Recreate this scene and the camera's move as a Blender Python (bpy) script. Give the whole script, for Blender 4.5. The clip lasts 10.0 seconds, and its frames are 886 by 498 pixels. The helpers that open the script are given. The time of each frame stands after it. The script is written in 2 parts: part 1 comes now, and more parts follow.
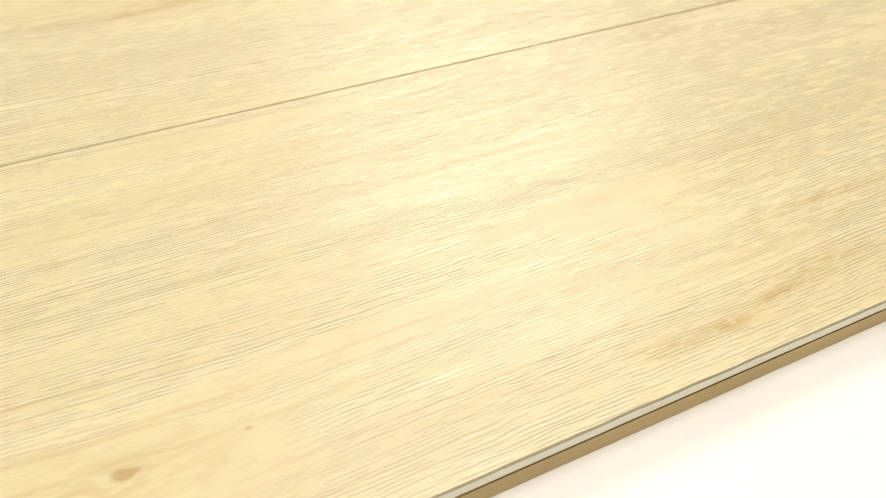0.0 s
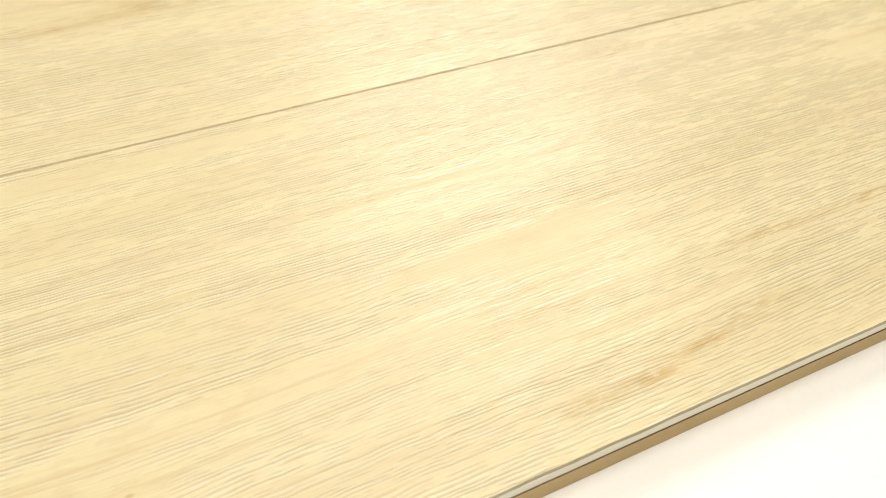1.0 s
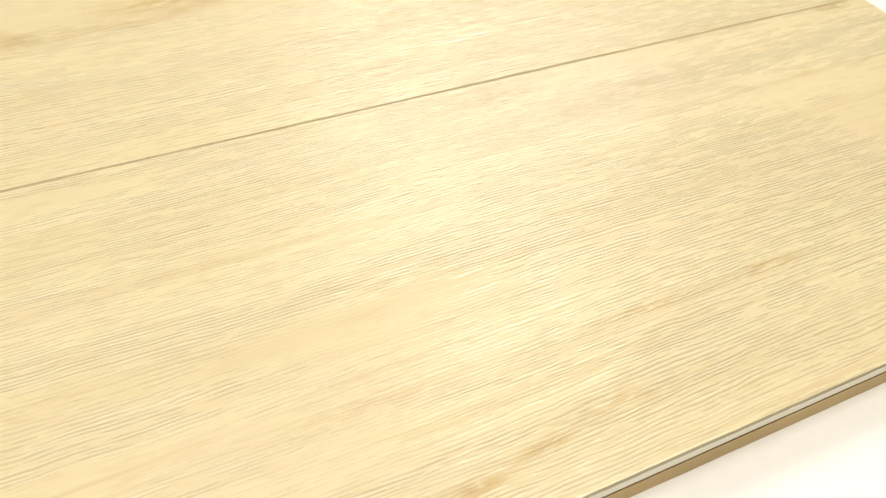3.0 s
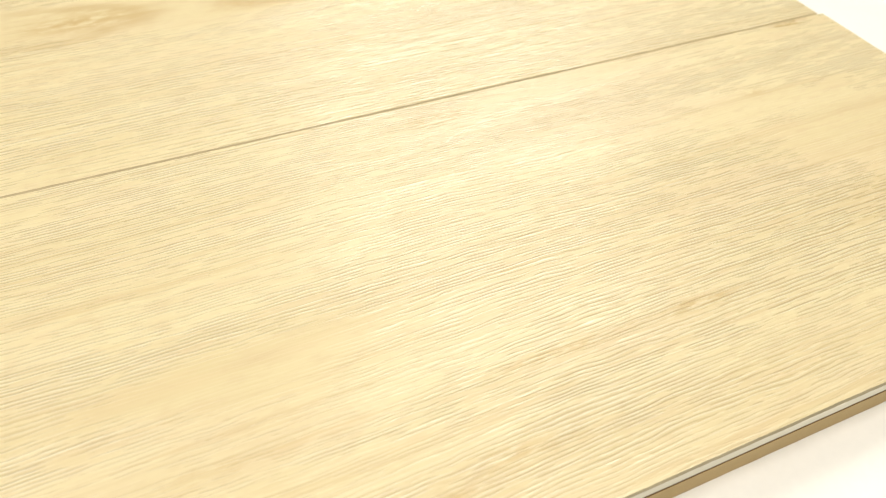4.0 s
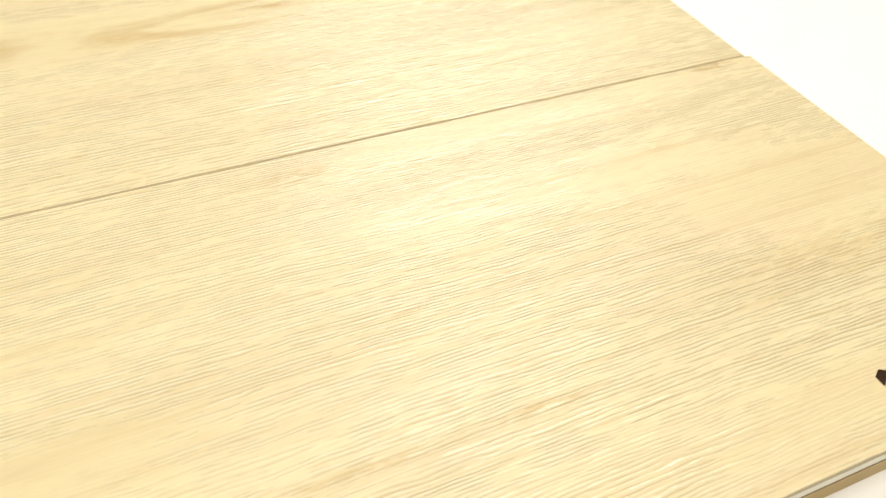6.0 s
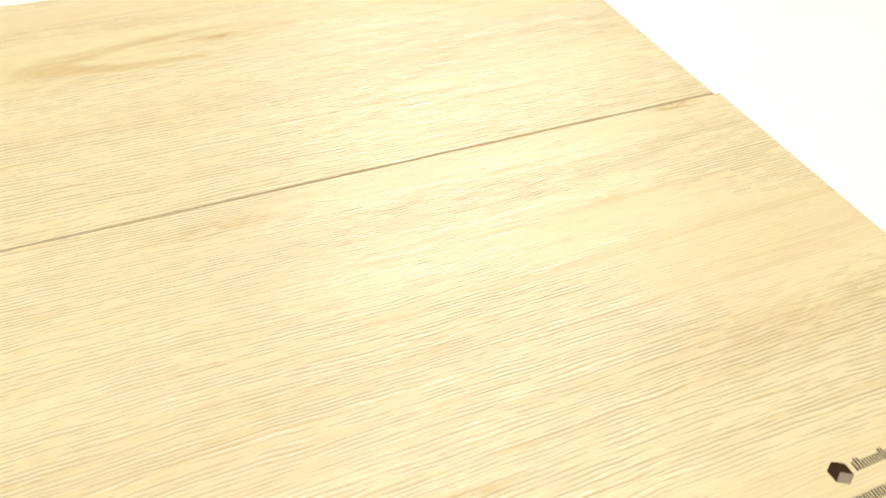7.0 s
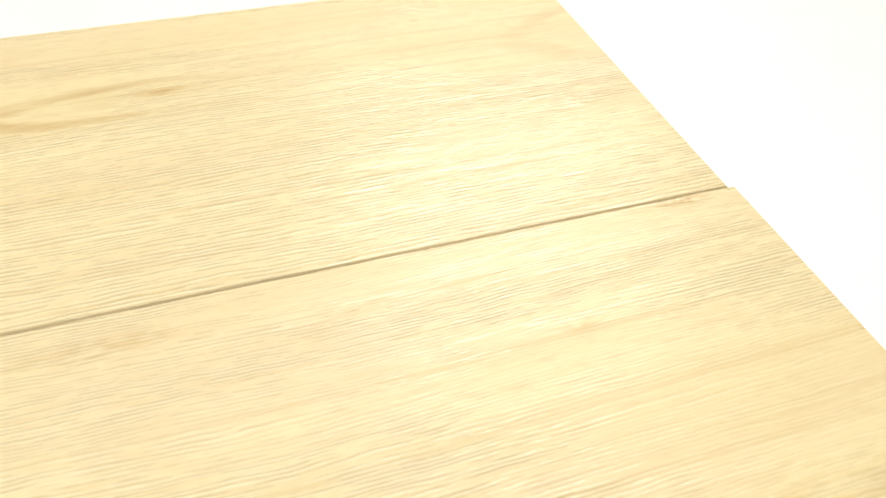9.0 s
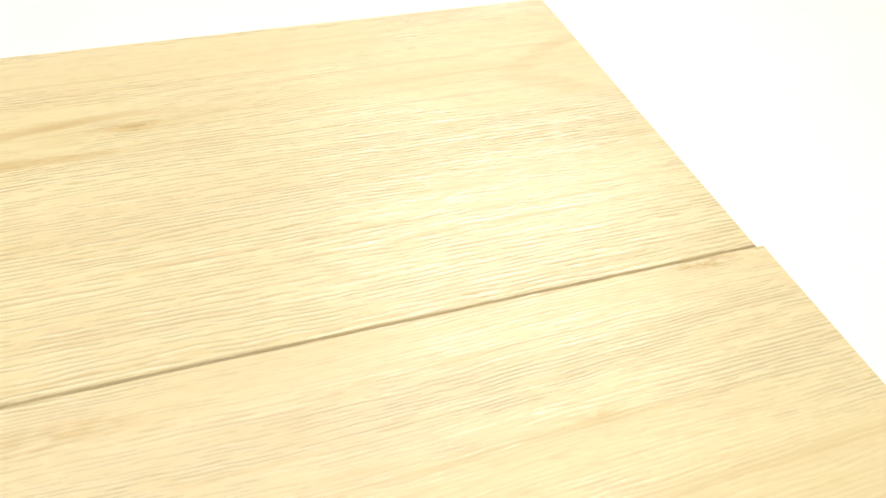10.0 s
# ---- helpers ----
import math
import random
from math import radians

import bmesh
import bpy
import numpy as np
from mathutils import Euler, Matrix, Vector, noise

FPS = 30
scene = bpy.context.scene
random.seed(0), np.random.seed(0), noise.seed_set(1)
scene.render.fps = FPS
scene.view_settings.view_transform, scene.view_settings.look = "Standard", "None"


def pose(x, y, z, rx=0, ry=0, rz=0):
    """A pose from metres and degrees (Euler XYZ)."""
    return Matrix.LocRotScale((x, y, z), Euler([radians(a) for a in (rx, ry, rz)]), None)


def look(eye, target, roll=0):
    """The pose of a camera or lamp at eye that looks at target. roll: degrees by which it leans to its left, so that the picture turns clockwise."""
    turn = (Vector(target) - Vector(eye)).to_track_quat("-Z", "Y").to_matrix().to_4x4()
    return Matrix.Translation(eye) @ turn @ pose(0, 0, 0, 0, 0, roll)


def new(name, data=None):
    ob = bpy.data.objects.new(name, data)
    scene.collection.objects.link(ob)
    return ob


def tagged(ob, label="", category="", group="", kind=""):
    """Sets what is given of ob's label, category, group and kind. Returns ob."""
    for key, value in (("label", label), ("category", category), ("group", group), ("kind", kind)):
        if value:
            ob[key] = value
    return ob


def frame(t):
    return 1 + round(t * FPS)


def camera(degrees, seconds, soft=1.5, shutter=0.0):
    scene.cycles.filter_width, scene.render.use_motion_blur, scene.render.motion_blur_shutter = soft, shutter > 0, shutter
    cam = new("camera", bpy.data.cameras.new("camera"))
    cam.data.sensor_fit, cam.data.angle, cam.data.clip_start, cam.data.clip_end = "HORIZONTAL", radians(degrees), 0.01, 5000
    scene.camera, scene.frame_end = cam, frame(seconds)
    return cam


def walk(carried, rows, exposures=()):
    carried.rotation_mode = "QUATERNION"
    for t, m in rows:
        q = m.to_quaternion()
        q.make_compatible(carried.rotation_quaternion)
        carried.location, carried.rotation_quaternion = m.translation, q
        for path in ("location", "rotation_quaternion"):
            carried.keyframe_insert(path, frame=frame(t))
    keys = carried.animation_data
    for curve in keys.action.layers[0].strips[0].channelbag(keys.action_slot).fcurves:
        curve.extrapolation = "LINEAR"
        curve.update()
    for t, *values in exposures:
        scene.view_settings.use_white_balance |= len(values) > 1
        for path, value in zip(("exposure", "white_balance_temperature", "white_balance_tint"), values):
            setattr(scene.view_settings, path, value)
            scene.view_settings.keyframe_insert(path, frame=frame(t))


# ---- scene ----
cam = camera(61.00, 10.0, soft=1.0, shutter=0.5)
cam.data.dof.use_dof, cam.data.dof.focus_distance, cam.data.dof.aperture_fstop = True, 0.250, 14.0

PATH = [
    (0, (-0.46429, -0.26176, 0.18042), (-0.39834, -0.13720, 0.03852), 3.09),
    (0.5, (-0.44681, -0.25716, 0.18290), (-0.38110, -0.13434, 0.03939), 3.58),
    (1, (-0.42999, -0.25341, 0.18637), (-0.36535, -0.13164, 0.04147), 3.35),
    (1.5, (-0.41614, -0.25217, 0.18459), (-0.35080, -0.12947, 0.04080), 3.66),
    (2, (-0.39806, -0.25075, 0.18612), (-0.33461, -0.12738, 0.04206), 3.30),
    (2.5, (-0.38196, -0.24889, 0.18609), (-0.31913, -0.12492, 0.04227), 3.21),
    (2.7, (-0.37577, -0.24720, 0.18731), (-0.31277, -0.12408, 0.04284), 3.57),
    (3.8, (-0.33512, -0.24496, 0.18252), (-0.27339, -0.11867, 0.04026), 2.70),
    (4, (-0.32847, -0.24384, 0.18181), (-0.26665, -0.11749, 0.03964), 2.82),
    (4.5, (-0.31404, -0.24128, 0.18080), (-0.25248, -0.11486, 0.03859), 2.90),
    (5, (-0.29794, -0.23787, 0.18094), (-0.23660, -0.11155, 0.03852), 3.11),
    (5.5, (-0.28046, -0.23433, 0.17850), (-0.21933, -0.10694, 0.03696), 3.08),
    (5.7, (-0.27376, -0.23322, 0.17781), (-0.21239, -0.10513, 0.03700), 3.13),
    (6.8, (-0.23086, -0.21961, 0.17744), (-0.17303, -0.08915, 0.03732), 2.28),
    (7, (-0.22487, -0.21667, 0.17766), (-0.16720, -0.08547, 0.03816), 2.40),
    (7.5, (-0.21088, -0.20667, 0.17734), (-0.15542, -0.07394, 0.03840), 2.36),
    (8, (-0.19465, -0.19679, 0.17663), (-0.14267, -0.06229, 0.03804), 2.36),
    (8.5, (-0.18276, -0.18584, 0.17433), (-0.13319, -0.05073, 0.03546), 2.32),
    (9, (-0.17360, -0.16977, 0.17415), (-0.12562, -0.03505, 0.03434), 2.33),
    (9.5, (-0.17000, -0.15316, 0.16969), (-0.12200, -0.01847, 0.02984), 2.46),
    (10, (-0.16421, -0.13773, 0.16960), (-0.11498, -0.00318, 0.03006), 3.44),
]
walk(cam, [(t, look(eye, target, roll)) for t, eye, target, roll in PATH], [(0, -0.04), (5, 0.0), (7, 0.04), (10, 0.03)])

# ---- light ----
world = bpy.data.worlds.new("room_air")
world.use_nodes = True
world.node_tree.nodes["Background"].inputs["Color"].default_value = (1.0, 0.95, 0.88, 1)
world.node_tree.nodes["Background"].inputs["Strength"].default_value = 0.0
scene.world = world
scene.view_settings.exposure = 0.0


def area_lamp(name, eye, target, wide, deep, watts, colour):
    lamp = bpy.data.lights.new(name, "AREA")
    lamp.shape, lamp.size, lamp.size_y, lamp.energy, lamp.color = "RECTANGLE", wide, deep, watts, colour
    ob = new(name, lamp)
    ob.matrix_world = look(eye, target)
    return ob


area_lamp("panel_light", (0.52, 1.26, 1.82), (-0.25, 0.0, 0.0), 1.1, 1.3, 57, (1.0, 0.96, 0.88))
# unseen fill lamp, added to soften the shadow and brighten the front edge
area_lamp("fill_light", (-0.45, -0.55, 1.84), (-0.45, -0.55, 0.0), 1.6, 1.6, 38, (1.0, 0.96, 0.89))

# ---- materials ----
PLANK_W, PLANK_L, PLANK_T = 0.183, 1.220, 0.0060
BOARD_T = 0.0086
TABLE_Z = -(PLANK_T + BOARD_T)


class Graph:
    """A material's node tree, written as arithmetic."""

    def __init__(self, name):
        self.mat = bpy.data.materials.new(name)
        self.mat.use_nodes = True
        self.tree = self.mat.node_tree
        self.shader = self.tree.nodes["Principled BSDF"]

    def put(self, socket, value):
        if isinstance(value, bpy.types.NodeSocket):
            self.tree.links.new(value, socket)
        else:
            socket.default_value = value

    def math(self, op, a, b=0.0, c=0.0, clamp=False):
        n = self.tree.nodes.new("ShaderNodeMath")
        n.operation, n.use_clamp = op, clamp
        for s, v in zip(n.inputs, (a, b, c)):
            self.put(s, v)
        return n.outputs[0]

    def add(self, a, b):
        return self.math("ADD", a, b)

    def sub(self, a, b):
        return self.math("SUBTRACT", a, b)

    def mul(self, a, b):
        return self.math("MULTIPLY", a, b)

    def place(self, origin=(0, 0, 0)):
        t = self.tree.nodes.new("ShaderNodeTexCoord")
        s = self.tree.nodes.new("ShaderNodeSeparateXYZ")
        self.tree.links.new(t.outputs["Object"], s.inputs[0])
        return [self.add(s.outputs[i], origin[i]) for i in range(3)]

    def noise(self, x, y, z, sx, sy, detail=2.0, rough=0.5, warp=0.0):
        v = self.tree.nodes.new("ShaderNodeCombineXYZ")
        self.put(v.inputs[0], self.mul(x, sx))
        self.put(v.inputs[1], self.mul(y, sy))
        self.put(v.inputs[2], z)
        n = self.tree.nodes.new("ShaderNodeTexNoise")
        self.tree.links.new(v.outputs[0], n.inputs["Vector"])
        n.inputs["Scale"].default_value, n.inputs["Detail"].default_value = 1.0, detail
        n.inputs["Roughness"].default_value, n.inputs["Distortion"].default_value = rough, warp
        return n.outputs[0]

    def step(self, v, low, high, a=0.0, b=1.0):
        n = self.tree.nodes.new("ShaderNodeMapRange")
        n.interpolation_type, n.clamp = "SMOOTHSTEP", True
        for s, q in zip(n.inputs, (v, low, high, a, b)):
            self.put(s, q)
        return n.outputs[0]

    def mix(self, f, a, b, how="MIX"):
        n = self.tree.nodes.new("ShaderNodeMix")
        n.data_type, n.blend_type = "RGBA", how
        self.put(n.inputs["Factor"], f)
        for s, q in ((n.inputs[6], a), (n.inputs[7], b)):
            self.put(s, (*q, 1) if isinstance(q, tuple) else q)
        return n.outputs[2]

    def finish(self, colour, rough, height=None, depth=0.0003, strength=1.0, specular=0.5):
        self.put(self.shader.inputs["Base Color"], (*colour, 1) if isinstance(colour, tuple) else colour)
        self.put(self.shader.inputs["Roughness"], rough)
        self.put(self.shader.inputs["Specular IOR Level"], specular)
        if height is not None:
            b = self.tree.nodes.new("ShaderNodeBump")
            b.inputs["Strength"].default_value, b.inputs["Distance"].default_value = strength, depth
            self.put(b.inputs["Height"], height)
            self.tree.links.new(b.outputs[0], self.shader.inputs["Normal"])
        return self.mat

    def bell(self, x, y, cx, cy, rx, ry):
        """1 at (cx, cy), falling to 0 over the radii."""
        u = self.mul(self.sub(x, cx), 1 / rx)
        v = self.mul(self.sub(y, cy), 1 / ry)
        return self.math("EXPONENT", self.mul(self.add(self.mul(u, u), self.mul(v, v)), -1.0))


# Oak figure: pale and honey bands, ruled embossed grooves, pores, knots and arches, in metres.
LIGHT, HONEY, TAN, BROWN = (0.660, 0.576, 0.352), (0.618, 0.526, 0.308), (0.51, 0.390, 0.20), (0.40, 0.265, 0.115)


def oak(name, origin, seed, pitch, knots, loops, stains, calm):
    """pitch: the grooves' spacing. knots: x, y, length, width, darkness. loops: x, y, length, width of nested arches, the side of their tip and their strength.
    stains: x, y, length, width, depth. calm: x, y, length, width and how far the embossing fades there."""
    g = Graph(name)
    x, y, _ = g.place(origin)
    slow = g.noise(x, y, seed, 4.5, 13.0, 1.0)
    quick = g.noise(x, y, seed + 3, 60.0, 60.0, 1.0)
    yw = g.add(y, g.mul(g.sub(slow, 0.5), 0.013))
    yw = g.add(yw, g.mul(g.sub(quick, 0.5), 0.0010))
    for kx, ky, kl, kw, _ in knots:
        push = g.bell(x, y, kx, ky, kl * 2.2, kw * 2.6)
        yw = g.sub(yw, g.mul(push, g.mul(g.sub(y, ky), 0.55)))

    # where the embossing is strong and where it fades
    zone = g.step(g.noise(x, yw, seed + 5, 5.0, 42.0, 2.0), 0.32, 0.58, 0.32, 1.0)
    still = 0.0
    for cx, cy, cl, cw, fade in calm:
        edge = g.mul(g.sub(g.noise(x, y, seed + cx * 30, 22.0, 60.0, 2.0), 0.5), 0.9)
        u, v = g.mul(g.sub(x, cx), 1 / cl), g.mul(g.sub(y, cy), 1 / cw)
        r = g.add(g.math("SQRT", g.add(g.mul(u, u), g.mul(v, v))), edge)
        still = g.math("MAXIMUM", still, g.step(r, 0.55, 1.15, fade, 0.0))
    zone = g.mul(zone, g.sub(1.0, still))

    # ruled grooves that drift, fork and break off
    drift = g.add(g.mul(g.noise(x, yw, seed + 17, 12.0, 95.0, 2.0, 0.5), 19.0), g.mul(g.noise(x, yw, seed + 18, 80.0, 300.0, 2.0), 5.0))
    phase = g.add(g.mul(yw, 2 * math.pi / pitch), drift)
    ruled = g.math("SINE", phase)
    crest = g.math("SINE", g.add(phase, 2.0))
    alive = g.step(g.noise(x, yw, seed + 11, 72.0, 640.0, 2.0, 0.55), 0.38, 0.58, 0.06, 1.0)
    alive = g.math("MAXIMUM", alive, g.step(g.noise(x, yw, seed + 19, 14.0, 560.0, 1.0), 0.57, 0.68))
    shown = g.mul(alive, zone)
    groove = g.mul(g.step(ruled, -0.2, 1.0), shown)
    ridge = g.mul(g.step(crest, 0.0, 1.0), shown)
    fibre = g.noise(x, yw, seed + 12, 62.0, 1500.0, 2.0, 0.55)
    pore = g.mul(g.step(fibre, 0.56, 0.68), g.step(g.noise(x, yw, seed + 14, 9.0, 120.0, 1.0), 0.34, 0.58, 0.15, 1.0))
    pore = g.mul(pore, g.sub(1.0, g.mul(still, 0.45)))

    # printed tones, plus the embossing's light put into the colour
    band = g.noise(x, yw, seed + 7, 1.8, 42.0, 3.0, 0.55)
    blot = g.noise(x, yw, seed + 9, 26.0, 170.0, 3.0, 0.6)
    rosy = g.noise(x, y, seed + 10, 9.0, 26.0, 3.0, 0.6)
    line = g.noise(x, yw, seed + 15, 5.0, 330.0, 2.0, 0.5)
    fleck = g.noise(x, yw, seed + 16, 115.0, 330.0, 2.0, 0.6)
    hair = g.noise(x, yw, seed + 13, 26.0, 800.0, 1.0)
    colour = g.mix(g.step(band, 0.36, 0.66), LIGHT, HONEY)
    colour = g.mix(g.mul(g.step(band, 0.58, 0.80), 0.26), colour, TAN)
    colour = g.mix(g.mul(g.step(rosy, 0.46, 0.70), 0.45), colour, (0.640, 0.522, 0.345))
    colour = g.mix(g.mul(g.step(blot, 0.46, 0.74), 0.42), colour, (0.605, 0.478, 0.285))
    colour = g.mix(g.mul(g.step(line, 0.575, 0.68), 0.42), colour, TAN)
    colour = g.mix(g.mul(g.step(hair, 0.58, 0.70), 0.16), colour, TAN)
    colour = g.mix(g.mul(g.step(fleck, 0.48, 0.70), 0.46), colour, (0.570, 0.455, 0.268))
    # light caught beside each groove, put into the colour as a pale ridge
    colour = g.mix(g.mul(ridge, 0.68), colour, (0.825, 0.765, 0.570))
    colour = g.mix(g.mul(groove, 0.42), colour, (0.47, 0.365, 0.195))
    colour = g.mix(g.mul(pore, 0.24), colour, (0.47, 0.355, 0.185))
    for lx, ly, ll, lw, way, strong in loops:
        u = g.mul(g.sub(x, lx), 1 / ll)
        v = g.mul(g.sub(y, ly), 1 / lw)
        r = g.math("SQRT", g.add(g.mul(u, u), g.mul(v, v)))
        wob = g.add(g.mul(g.sub(g.noise(x, y, seed + lx * 50, 26.0, 70.0, 2.0), 0.5), 0.75), g.mul(g.sub(g.noise(x, y, seed + lx * 70, 110.0, 330.0, 2.0), 0.5), 0.16))
        ring = g.math("SINE", g.mul(g.add(r, wob), 8.0))
        near = g.mul(g.step(r, 0.60, 1.7, 1.0, 0.0), g.step(r, 0.20, 0.60))
        near = g.mul(near, g.step(g.mul(u, way), -0.9, 0.4))
        patchy = g.step(g.noise(x, yw, seed + lx * 40, 34.0, 130.0, 2.0, 0.6), 0.30, 0.62, 0.25, 1.0)
        colour = g.mix(g.mul(g.mul(g.step(ring, -0.5, 1.0), near), g.mul(patchy, strong)), colour, (0.49, 0.365, 0.18))
    for sx, sy, sl, sw, deep in stains:
        m = g.mul(g.bell(x, y, sx, sy, sl, sw), g.step(g.noise(x, yw, seed + sx * 90, 110.0, 380.0, 3.0, 0.65), 0.34, 0.58))
        colour = g.mix(g.mul(m, deep), colour, (0.46, 0.315, 0.125))
    for kx, ky, kl, kw, deep in knots:
        wob = g.mul(g.sub(g.noise(x, y, seed + 21, 160.0, 200.0, 1.0), 0.5), 0.003)
        core = g.bell(g.add(x, wob), g.add(y, wob), kx, ky, kl, kw)
        colour = g.mix(g.mul(g.step(core, 0.10, 0.70), 0.30 * deep), colour, TAN)
        colour = g.mix(g.mul(g.step(core, 0.40, 0.80), deep), colour, BROWN)
    height = g.sub(g.add(1.0, g.mul(ridge, 0.35)), g.add(groove, g.mul(pore, 0.28)))
    height = g.sub(height, g.mul(g.sub(hair, 0.5), 0.16))
    height = g.sub(height, g.mul(g.sub(fleck, 0.5), 0.75))
    wet = g.step(g.add(groove, ridge), 0.04, 0.40)
    return g.finish(colour, g.sub(0.41, g.mul(wet, 0.18)), height, 0.00020, 1.0, g.add(0.36, g.mul(wet, 0.42)))


def plain(name, a, b, rough, sx, sy, relief=0.0, specular=0.5, metal=0.0):
    """Two close tones of one colour in fine and broad patches, with slight relief."""
    g = Graph(name)
    x, y, z = g.place()
    broad = g.noise(x, y, z, sx * 0.06, sy * 0.06, 3.0)
    fine = g.noise(x, g.add(y, z), 2.0, sx, sy, 3.0, 0.6)
    tone = g.add(g.mul(broad, 0.6), g.mul(fine, 0.4))
    g.shader.inputs["Metallic"].default_value = metal
    return g.finish(g.mix(g.step(tone, 0.35, 0.65), a, b), g.add(rough, g.mul(g.sub(fine, 0.5), 0.12)), fine if relief else None, relief, 0.6, specular)


table_white = plain("table_laminate", (0.815, 0.80, 0.76), (0.84, 0.825, 0.785), 0.34, 300, 300, 0.00002)
wall_paint = plain("wall_paint", (0.76, 0.74, 0.69), (0.80, 0.78, 0.73), 0.75, 60, 60, 0.0004)
floor_stone = plain("floor_covering", (0.40, 0.37, 0.33), (0.47, 0.44, 0.39), 0.5, 40, 40, 0.0003)
leg_steel = plain("leg_steel", (0.55, 0.55, 0.54), (0.62, 0.62, 0.61), 0.35, 200, 200, 0.0, 0.5, 1.0)
core_pale = plain("stone_polymer_core", (0.74, 0.71, 0.585), (0.80, 0.77, 0.65), 0.55, 160, 900, 0.00006)
fibreboard = plain("fibreboard_edge", (0.455, 0.335, 0.160), (0.525, 0.390, 0.195), 0.72, 260, 1200, 0.00010, 0.25)
bevel_paint = plain("bevel_paint", (0.40, 0.325, 0.185), (0.49, 0.40, 0.235), 0.5, 300, 300, 0.00005)
# darker bevel for the front edge, with its shade put into the paint
bevel_shaded = plain("bevel_shaded", (0.30, 0.26, 0.165), (0.37, 0.32, 0.21), 0.6, 300, 300, 0.00005, 0.3)
# shade of the gap between plank and board, painted as dark brown
gap_shade = plain("gap_shade_brown", (0.105, 0.052, 0.014), (0.14, 0.075, 0.022), 0.8, 200, 500, 0.0, 0.1)
ink_dark = plain("dark_brown_ink", (0.026, 0.013, 0.006), (0.038, 0.020, 0.010), 0.7, 900, 900, 0.0, 0.06)
ink_grey = plain("taupe_ink", (0.20, 0.158, 0.122), (0.25, 0.20, 0.155), 0.6, 900, 900, 0.0, 0.15)
ink_text = plain("umber_ink", (0.055, 0.038, 0.022), (0.09, 0.065, 0.04), 0.6, 1500, 1500, 0.0, 0.15)

# ---- building helpers ----


def part(name, bm, material, parent, label=""):
    """Links a bmesh as one mesh under a thing or a part."""
    me = bpy.data.meshes.new(name)
    bmesh.ops.recalc_face_normals(bm, faces=bm.faces)
    bm.to_mesh(me)
    bm.free()
    for m in material if isinstance(material, tuple) else (material,):
        me.materials.append(m)
    ob = new(name, me)
    ob.parent = parent
    return tagged(ob, label)


def thing(name, place, label, category, group="", kind=""):
    ob = new(name)
    ob.empty_display_size = 0.02
    ob.location = place
    return tagged(ob, label, category, group, kind)


def block(bm, x0, x1, y0, y1, z0, z1, bevel=0.0, segments=2):
    made = bmesh.ops.create_cube(bm, size=1.0, matrix=Matrix.Translation(((x0 + x1) / 2, (y0 + y1) / 2, (z0 + z1) / 2)) @ Matrix.Diagonal((x1 - x0, y1 - y0, z1 - z0, 1)))
    if bevel:
        edges = {e for v in made["verts"] for e in v.link_edges}
        bmesh.ops.bevel(bm, geom=list(edges), offset=bevel, segments=segments, affect="EDGES", profile=0.5)
    return bm


def slab(x0, x1, y0, y1, z0, z1, top=0.0, foot=0.0, rough=0.0, seed=0.0, stations=2, faces={}):
    """A long plate with chamfers at its top and foot edges and slightly uneven sides."""
    bm = bmesh.new()
    xs = [x0, x0 + max(top, foot, 1e-5)]
    n = max(2, stations)
    xs += [x0 + (x1 - x0) * i / n for i in range(1, n)]
    xs += [x1 - max(top, foot, 1e-5), x1]
    rings = []
    for i, px in enumerate(xs):
        end = i in (0, len(xs) - 1)
        def wob(k):
            return rough * noise.noise((px * 90, k * 7.3, seed)) + 0.6 * rough * noise.noise((px * 330, k * 3.1, seed + 5))
        a, b = y0 + wob(1), y1 + wob(2)
        dt = top if end else 0.0
        df = foot if end else 0.0
        ta, tb = top + wob(3) * 0.5, top + wob(4) * 0.5
        pts = [(a + foot, z0 + df), (a, z0 + foot), (a, z1 - top), (a + ta, z1 - dt), (b - tb, z1 - dt), (b, z1 - top), (b, z0 + foot), (b - foot, z0 + df)]
        rings.append([bm.verts.new((px, py, pz)) for py, pz in pts])
    for r, s in zip(rings, rings[1:]):
        for k in range(8):
            q = (k + 1) % 8
            bm.faces.new((r[k], r[q], s[q], s[k])).material_index = faces.get(k, 0)
    bm.faces.new(rings[0])
    bm.faces.new(rings[-1][::-1])
    bmesh.ops.remove_doubles(bm, verts=bm.verts, dist=1e-7)
    return bm


# ---- room ----


def structure(name, label, material, *box):
    bm = block(bmesh.new(), *box)
    ob = part(name, bm, material, None, label)
    return tagged(ob, category=name.split("_")[0], kind="structure")


FLOOR = TABLE_Z - 0.75
structure("floor", "grey stone-look floor covering under the table", floor_stone, -2.7, 2.7, -2.7, 2.7, FLOOR - 0.1, FLOOR)
structure("ceiling", "plain off-white painted ceiling", wall_paint, -2.7, 2.7, -2.7, 2.7, 1.90, 2.0)
structure("wall_north", "plain off-white painted wall", wall_paint, -2.6, 2.6, 2.6, 2.7, FLOOR, 1.90)
structure("wall_south", "plain off-white painted wall", wall_paint, -2.6, 2.6, -2.7, -2.6, FLOOR, 1.90)
structure("wall_east", "plain off-white painted wall", wall_paint, 2.6, 2.7, -2.7, 2.7, FLOOR, 1.90)
structure("wall_west", "plain off-white painted wall", wall_paint, -2.7, -2.6, -2.7, 2.7, FLOOR, 1.90)

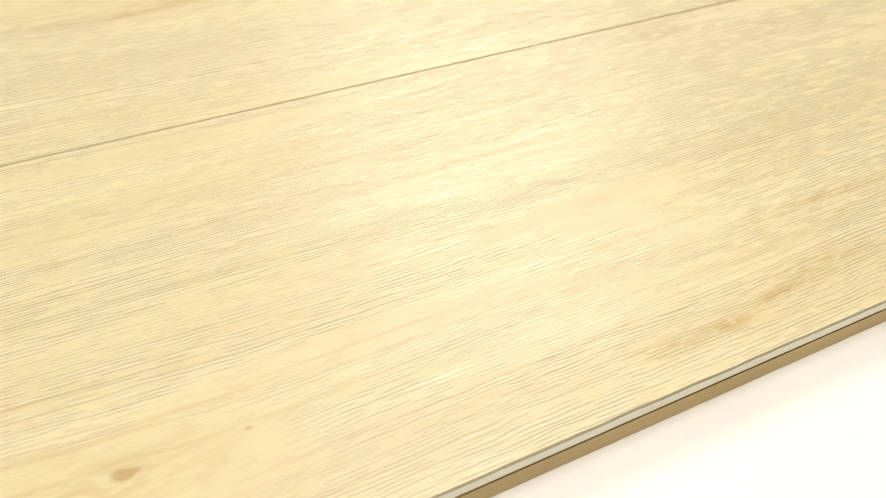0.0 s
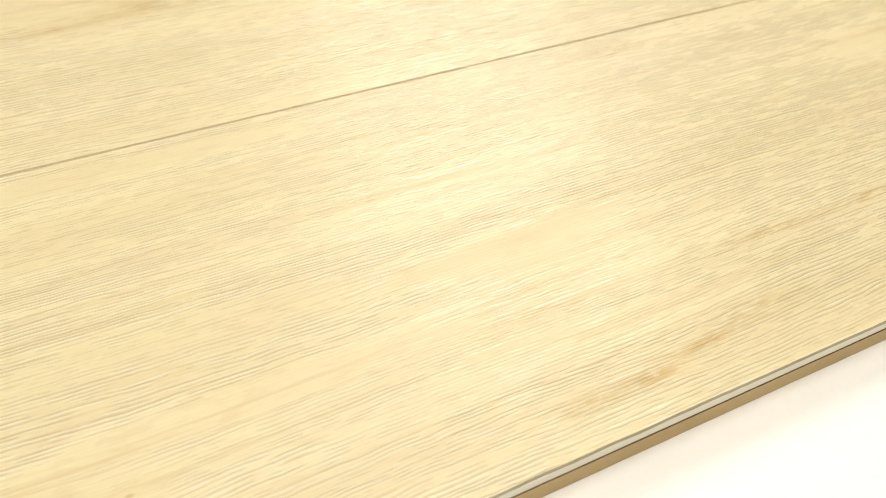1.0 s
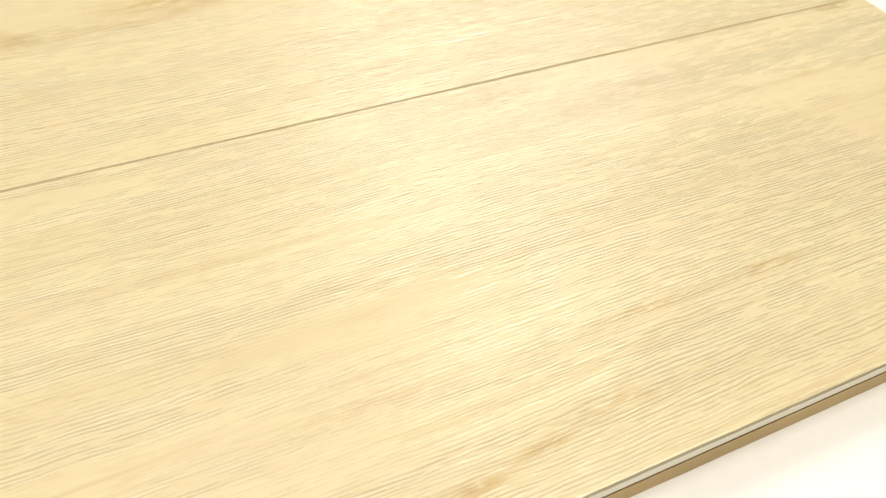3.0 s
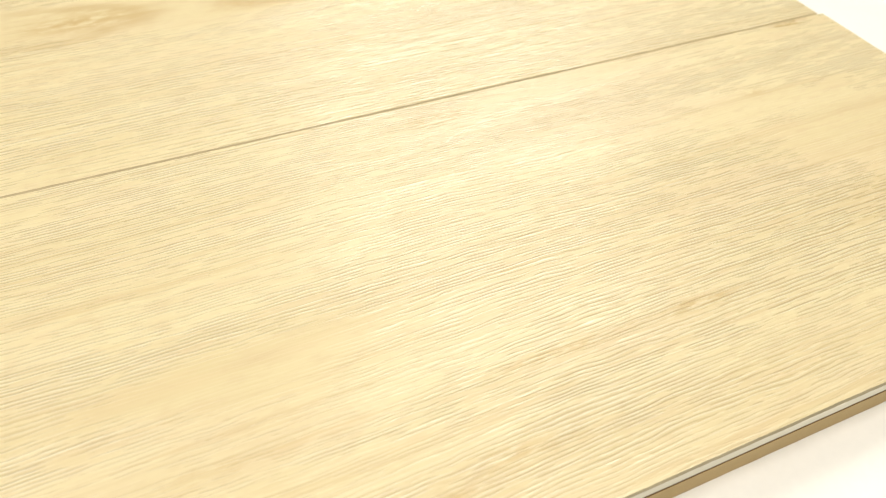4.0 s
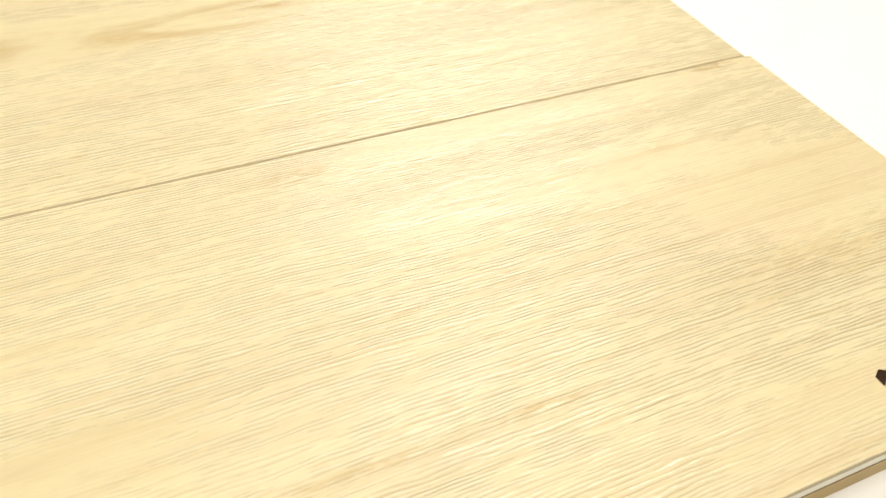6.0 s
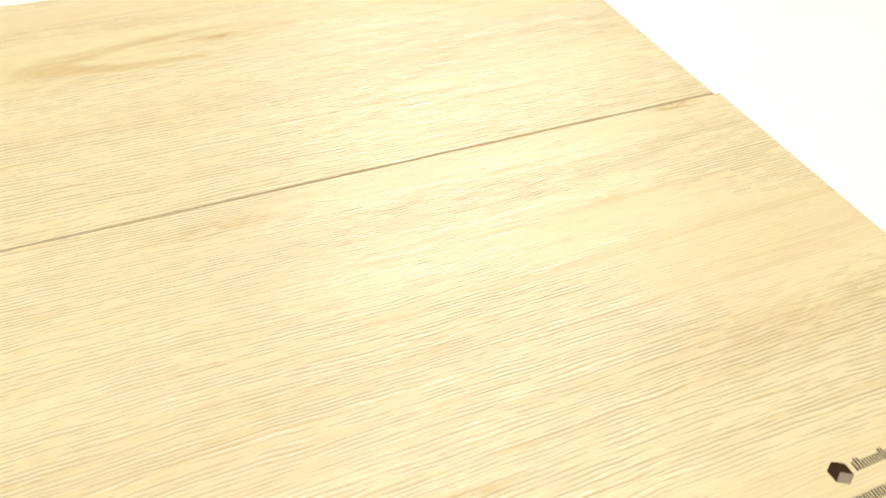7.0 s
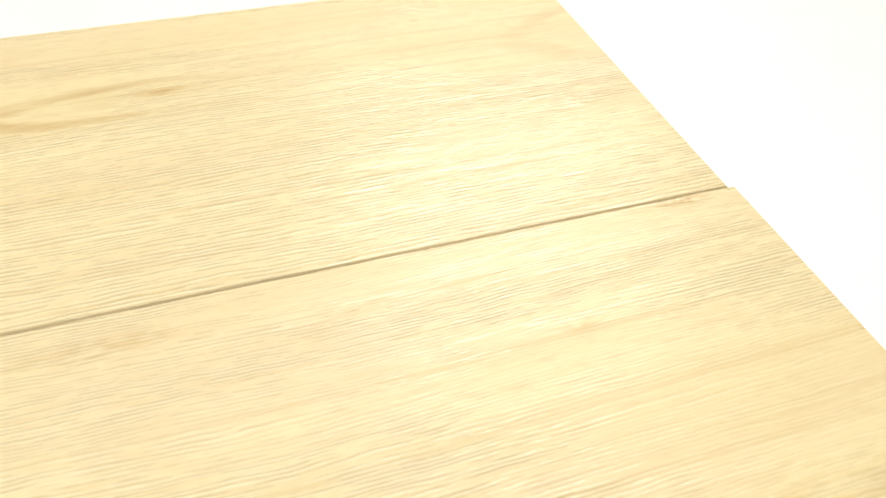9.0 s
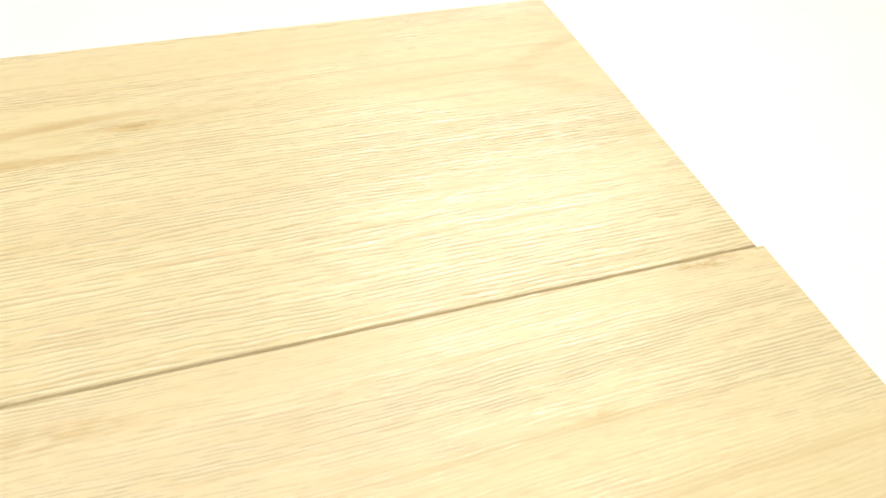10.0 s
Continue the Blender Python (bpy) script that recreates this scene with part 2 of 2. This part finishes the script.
# ---- table ----
table = thing("display_table", (-0.40, 0.10, FLOOR), "glossy white laminate table under the flooring sample", "table")
TX, TY = 1.25, 0.70
part("tabletop", block(bmesh.new(), -TX, TX, -TY, TY, 0.722, 0.750, 0.002), table_white, table, "smooth white laminate tabletop")
for sx in (-1, 1):
    for sy in (-1, 1):
        part("leg", block(bmesh.new(), sx * (TX - 0.08) - 0.025, sx * (TX - 0.08) + 0.025, sy * (TY - 0.08) - 0.025, sy * (TY - 0.08) + 0.025, 0.0, 0.721, 0.003), leg_steel, table, "square steel leg")

# ---- sample: board and two planks ----
board = thing("backing_board", (-PLANK_L / 2, 0.0, TABLE_Z), "brown fibreboard panel lying on the white table", "board")
part("panel", slab(-PLANK_L / 2, PLANK_L / 2 - 0.004, -PLANK_W, PLANK_W, 0.0, BOARD_T, 0.0003, 0.0003, 0.00008, 3.0, 160), fibreboard, board)


def plank(name, x_end, y_mid, material, label, seed, faces):
    root = thing(name, (x_end - PLANK_L / 2, y_mid, -PLANK_T), label, "plank", "planks on the board")
    h, w = PLANK_L / 2, PLANK_W / 2 - 0.00005
    # added dark strip that stands in for the shaded gap over the board
    part("gap_strip", slab(-h + 0.001, h - 0.001, -w + 0.00012, w - 0.00012, 0.0, 0.0012), gap_shade, root, "thin dark strip for the shade in the gap")
    part("core", slab(-h, h, -w, w, 0.0012, PLANK_T - 0.0010, 0.0, 0.0002, 0.00006, seed, 160), core_pale, root, "pale grey-green rigid core")
    part("wear_layer", slab(-h, h, -w, w, PLANK_T - 0.0010, PLANK_T, 0.00060, 0.0, 0.00016, seed + 1, 420, faces), (material, bevel_paint, bevel_shaded, core_pale), root, "embossed light oak surface")
    return root


FRONT_Y, BACK_Y = -PLANK_W / 2, PLANK_W / 2
BACK_END = -0.0025
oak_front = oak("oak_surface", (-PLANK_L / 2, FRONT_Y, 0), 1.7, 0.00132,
    [(-0.4905, -0.1438, 0.0052, 0.0026, 0.72), (-0.4585, -0.1440, 0.0015, 0.0009, 0.50), (-0.0185, -0.0022, 0.0090, 0.0015, 0.34)],
    [],
    [(-0.288, -0.1655, 0.013, 0.0022, 0.80), (-0.311, -0.1693, 0.009, 0.0026, 0.85), (-0.332, -0.1690, 0.013, 0.0034, 0.60), (-0.262, -0.1610, 0.020, 0.0040, 0.45), (-0.335, -0.1340, 0.030, 0.0040, 0.30),
     (-0.182, -0.1355, 0.016, 0.0024, 0.70), (-0.235, -0.1350, 0.030, 0.0024, 0.55), (-0.024, -0.0028, 0.011, 0.0020, 1.0), (-0.060, -0.115, 0.05, 0.012, 0.30), (-0.500, -0.146, 0.030, 0.010, 0.40),
     (-0.220, -0.0130, 0.022, 0.0045, 0.45), (-0.083, -0.0450, 0.006, 0.0030, 0.45)],
    [(-0.490, -0.150, 0.055, 0.024, 0.95), (-0.430, -0.128, 0.075, 0.007, 0.85), (-0.440, -0.012, 0.100, 0.008, 0.80), (-0.315, -0.106, 0.050, 0.012, 0.75), (-0.325, -0.150, 0.090, 0.009, 0.65),
     (-0.085, -0.062, 0.050, 0.024, 0.70), (-0.100, -0.012, 0.120, 0.012, 0.65), (-0.150, -0.158, 0.06, 0.008, 0.50), (-0.045, -0.085, 0.065, 0.035, 0.78), (-0.095, -0.164, 0.055, 0.013, 0.65)])
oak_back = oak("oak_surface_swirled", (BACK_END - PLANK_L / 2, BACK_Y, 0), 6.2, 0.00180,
    [(-0.079, 0.151, 0.0030, 0.0013, 0.35), (-0.196, 0.1195, 0.0050, 0.0016, 0.20)],
    [(-0.199, 0.1165, 0.074, 0.012, -1, 0.95), (-0.375, 0.118, 0.060, 0.018, 1, 0.90), (-0.465, 0.108, 0.055, 0.013, 1, 0.80), (0.012, 0.122, 0.050, 0.024, -1, 0.55), (-0.060, 0.075, 0.080, 0.014, 1, 0.36)],
    [(-0.198, 0.1190, 0.016, 0.0030, 0.60), (-0.240, 0.1045, 0.036, 0.0028, 0.42), (-0.345, 0.118, 0.026, 0.009, 0.75), (-0.268, 0.1085, 0.018, 0.003, 0.60), (-0.222, 0.141, 0.022, 0.003, 0.35), (-0.275, 0.112, 0.010, 0.005, 0.5), (-0.420, 0.102, 0.04, 0.007, 0.40)],
    [(-0.300, 0.122, 0.130, 0.030, 0.90), (-0.440, 0.125, 0.09, 0.035, 0.85), (-0.200, 0.165, 0.18, 0.020, 0.80), (-0.040, 0.130, 0.075, 0.045, 0.75), (-0.060, 0.045, 0.060, 0.030, 0.55)])
front = plank("vinyl_plank", 0.0, FRONT_Y, oak_front, "light oak vinyl plank with embossed grain and printed mark", 11.0, {1: 3, 2: 2, 4: 1, 5: 1})
plank("vinyl_plank", BACK_END, BACK_Y, oak_back, "light oak vinyl plank with swirled grain", 23.0, {1: 1, 2: 1, 4: 1, 5: 1})

# ---- printed mark on the nearer plank ----
INK = 0.00006


def printed(name, outline, material, parent, lift, label):
    bm = bmesh.new()
    low = [bm.verts.new((px + PLANK_L / 2, py - FRONT_Y, PLANK_T - 0.0001)) for px, py in outline]
    high = [bm.verts.new((v.co.x, v.co.y, PLANK_T + lift)) for v in low]
    bm.faces.new(high)
    for k in range(len(low)):
        q = (k + 1) % len(low)
        bm.faces.new((low[k], low[q], high[q], high[k]))
    return part(name, bm, material, parent, label)


MARK_X, MARK_Y, MARK_R = -0.0847, -0.1645, 0.0035
hexagon = [(MARK_X + MARK_R * math.cos(radians(a)), MARK_Y + MARK_R * math.sin(radians(a))) for a in (30, 90, 150, 210, 270, 330)]
emblem = printed("emblem", hexagon, ink_dark, front, INK, "dark brown hexagon print")
printed("emblem_facet", [(MARK_X, MARK_Y + 0.0002), hexagon[3], hexagon[4], hexagon[5]], ink_grey, emblem, INK * 2, "taupe facet print")


def bars(name, x0, y0, letters):
    """A row of lettering as plain upright bars: width and height of each, in millimetres."""
    px = x0
    for wide, tall in letters:
        w, h = wide / 1000, tall / 1000
        printed(name, [(px, y0), (px + w, y0), (px + w, y0 + h), (px, y0 + h)], ink_text, front, INK, "umber printed bar")
        px += w + 0.00042


TALL, LOW = 3.3, 2.3
NAME = [(0.70, 2.6), (0.65, TALL), (0.55, TALL), (0.5, LOW), (0.5, LOW), (0.45, LOW), (0.5, LOW), (0.5, LOW), (0.55, LOW), (0.5, LOW), (0.6, TALL), (0.45, TALL), (0.5, LOW), (0.5, LOW), (0.55, LOW)]
bars("lettering_bar", -0.0800, -0.1657, NAME)
bars("lettering_bar", -0.0890, -0.1738, [(w, 2.6) for w in (0.6, 0.6, 0.5, 0.6, 0.5, 0.6, 0.6, 0.5, 0.6, 0.6, 0.5, 0.6, 0.6, 0.5, 0.6, 0.6, 0.5, 0.6)])
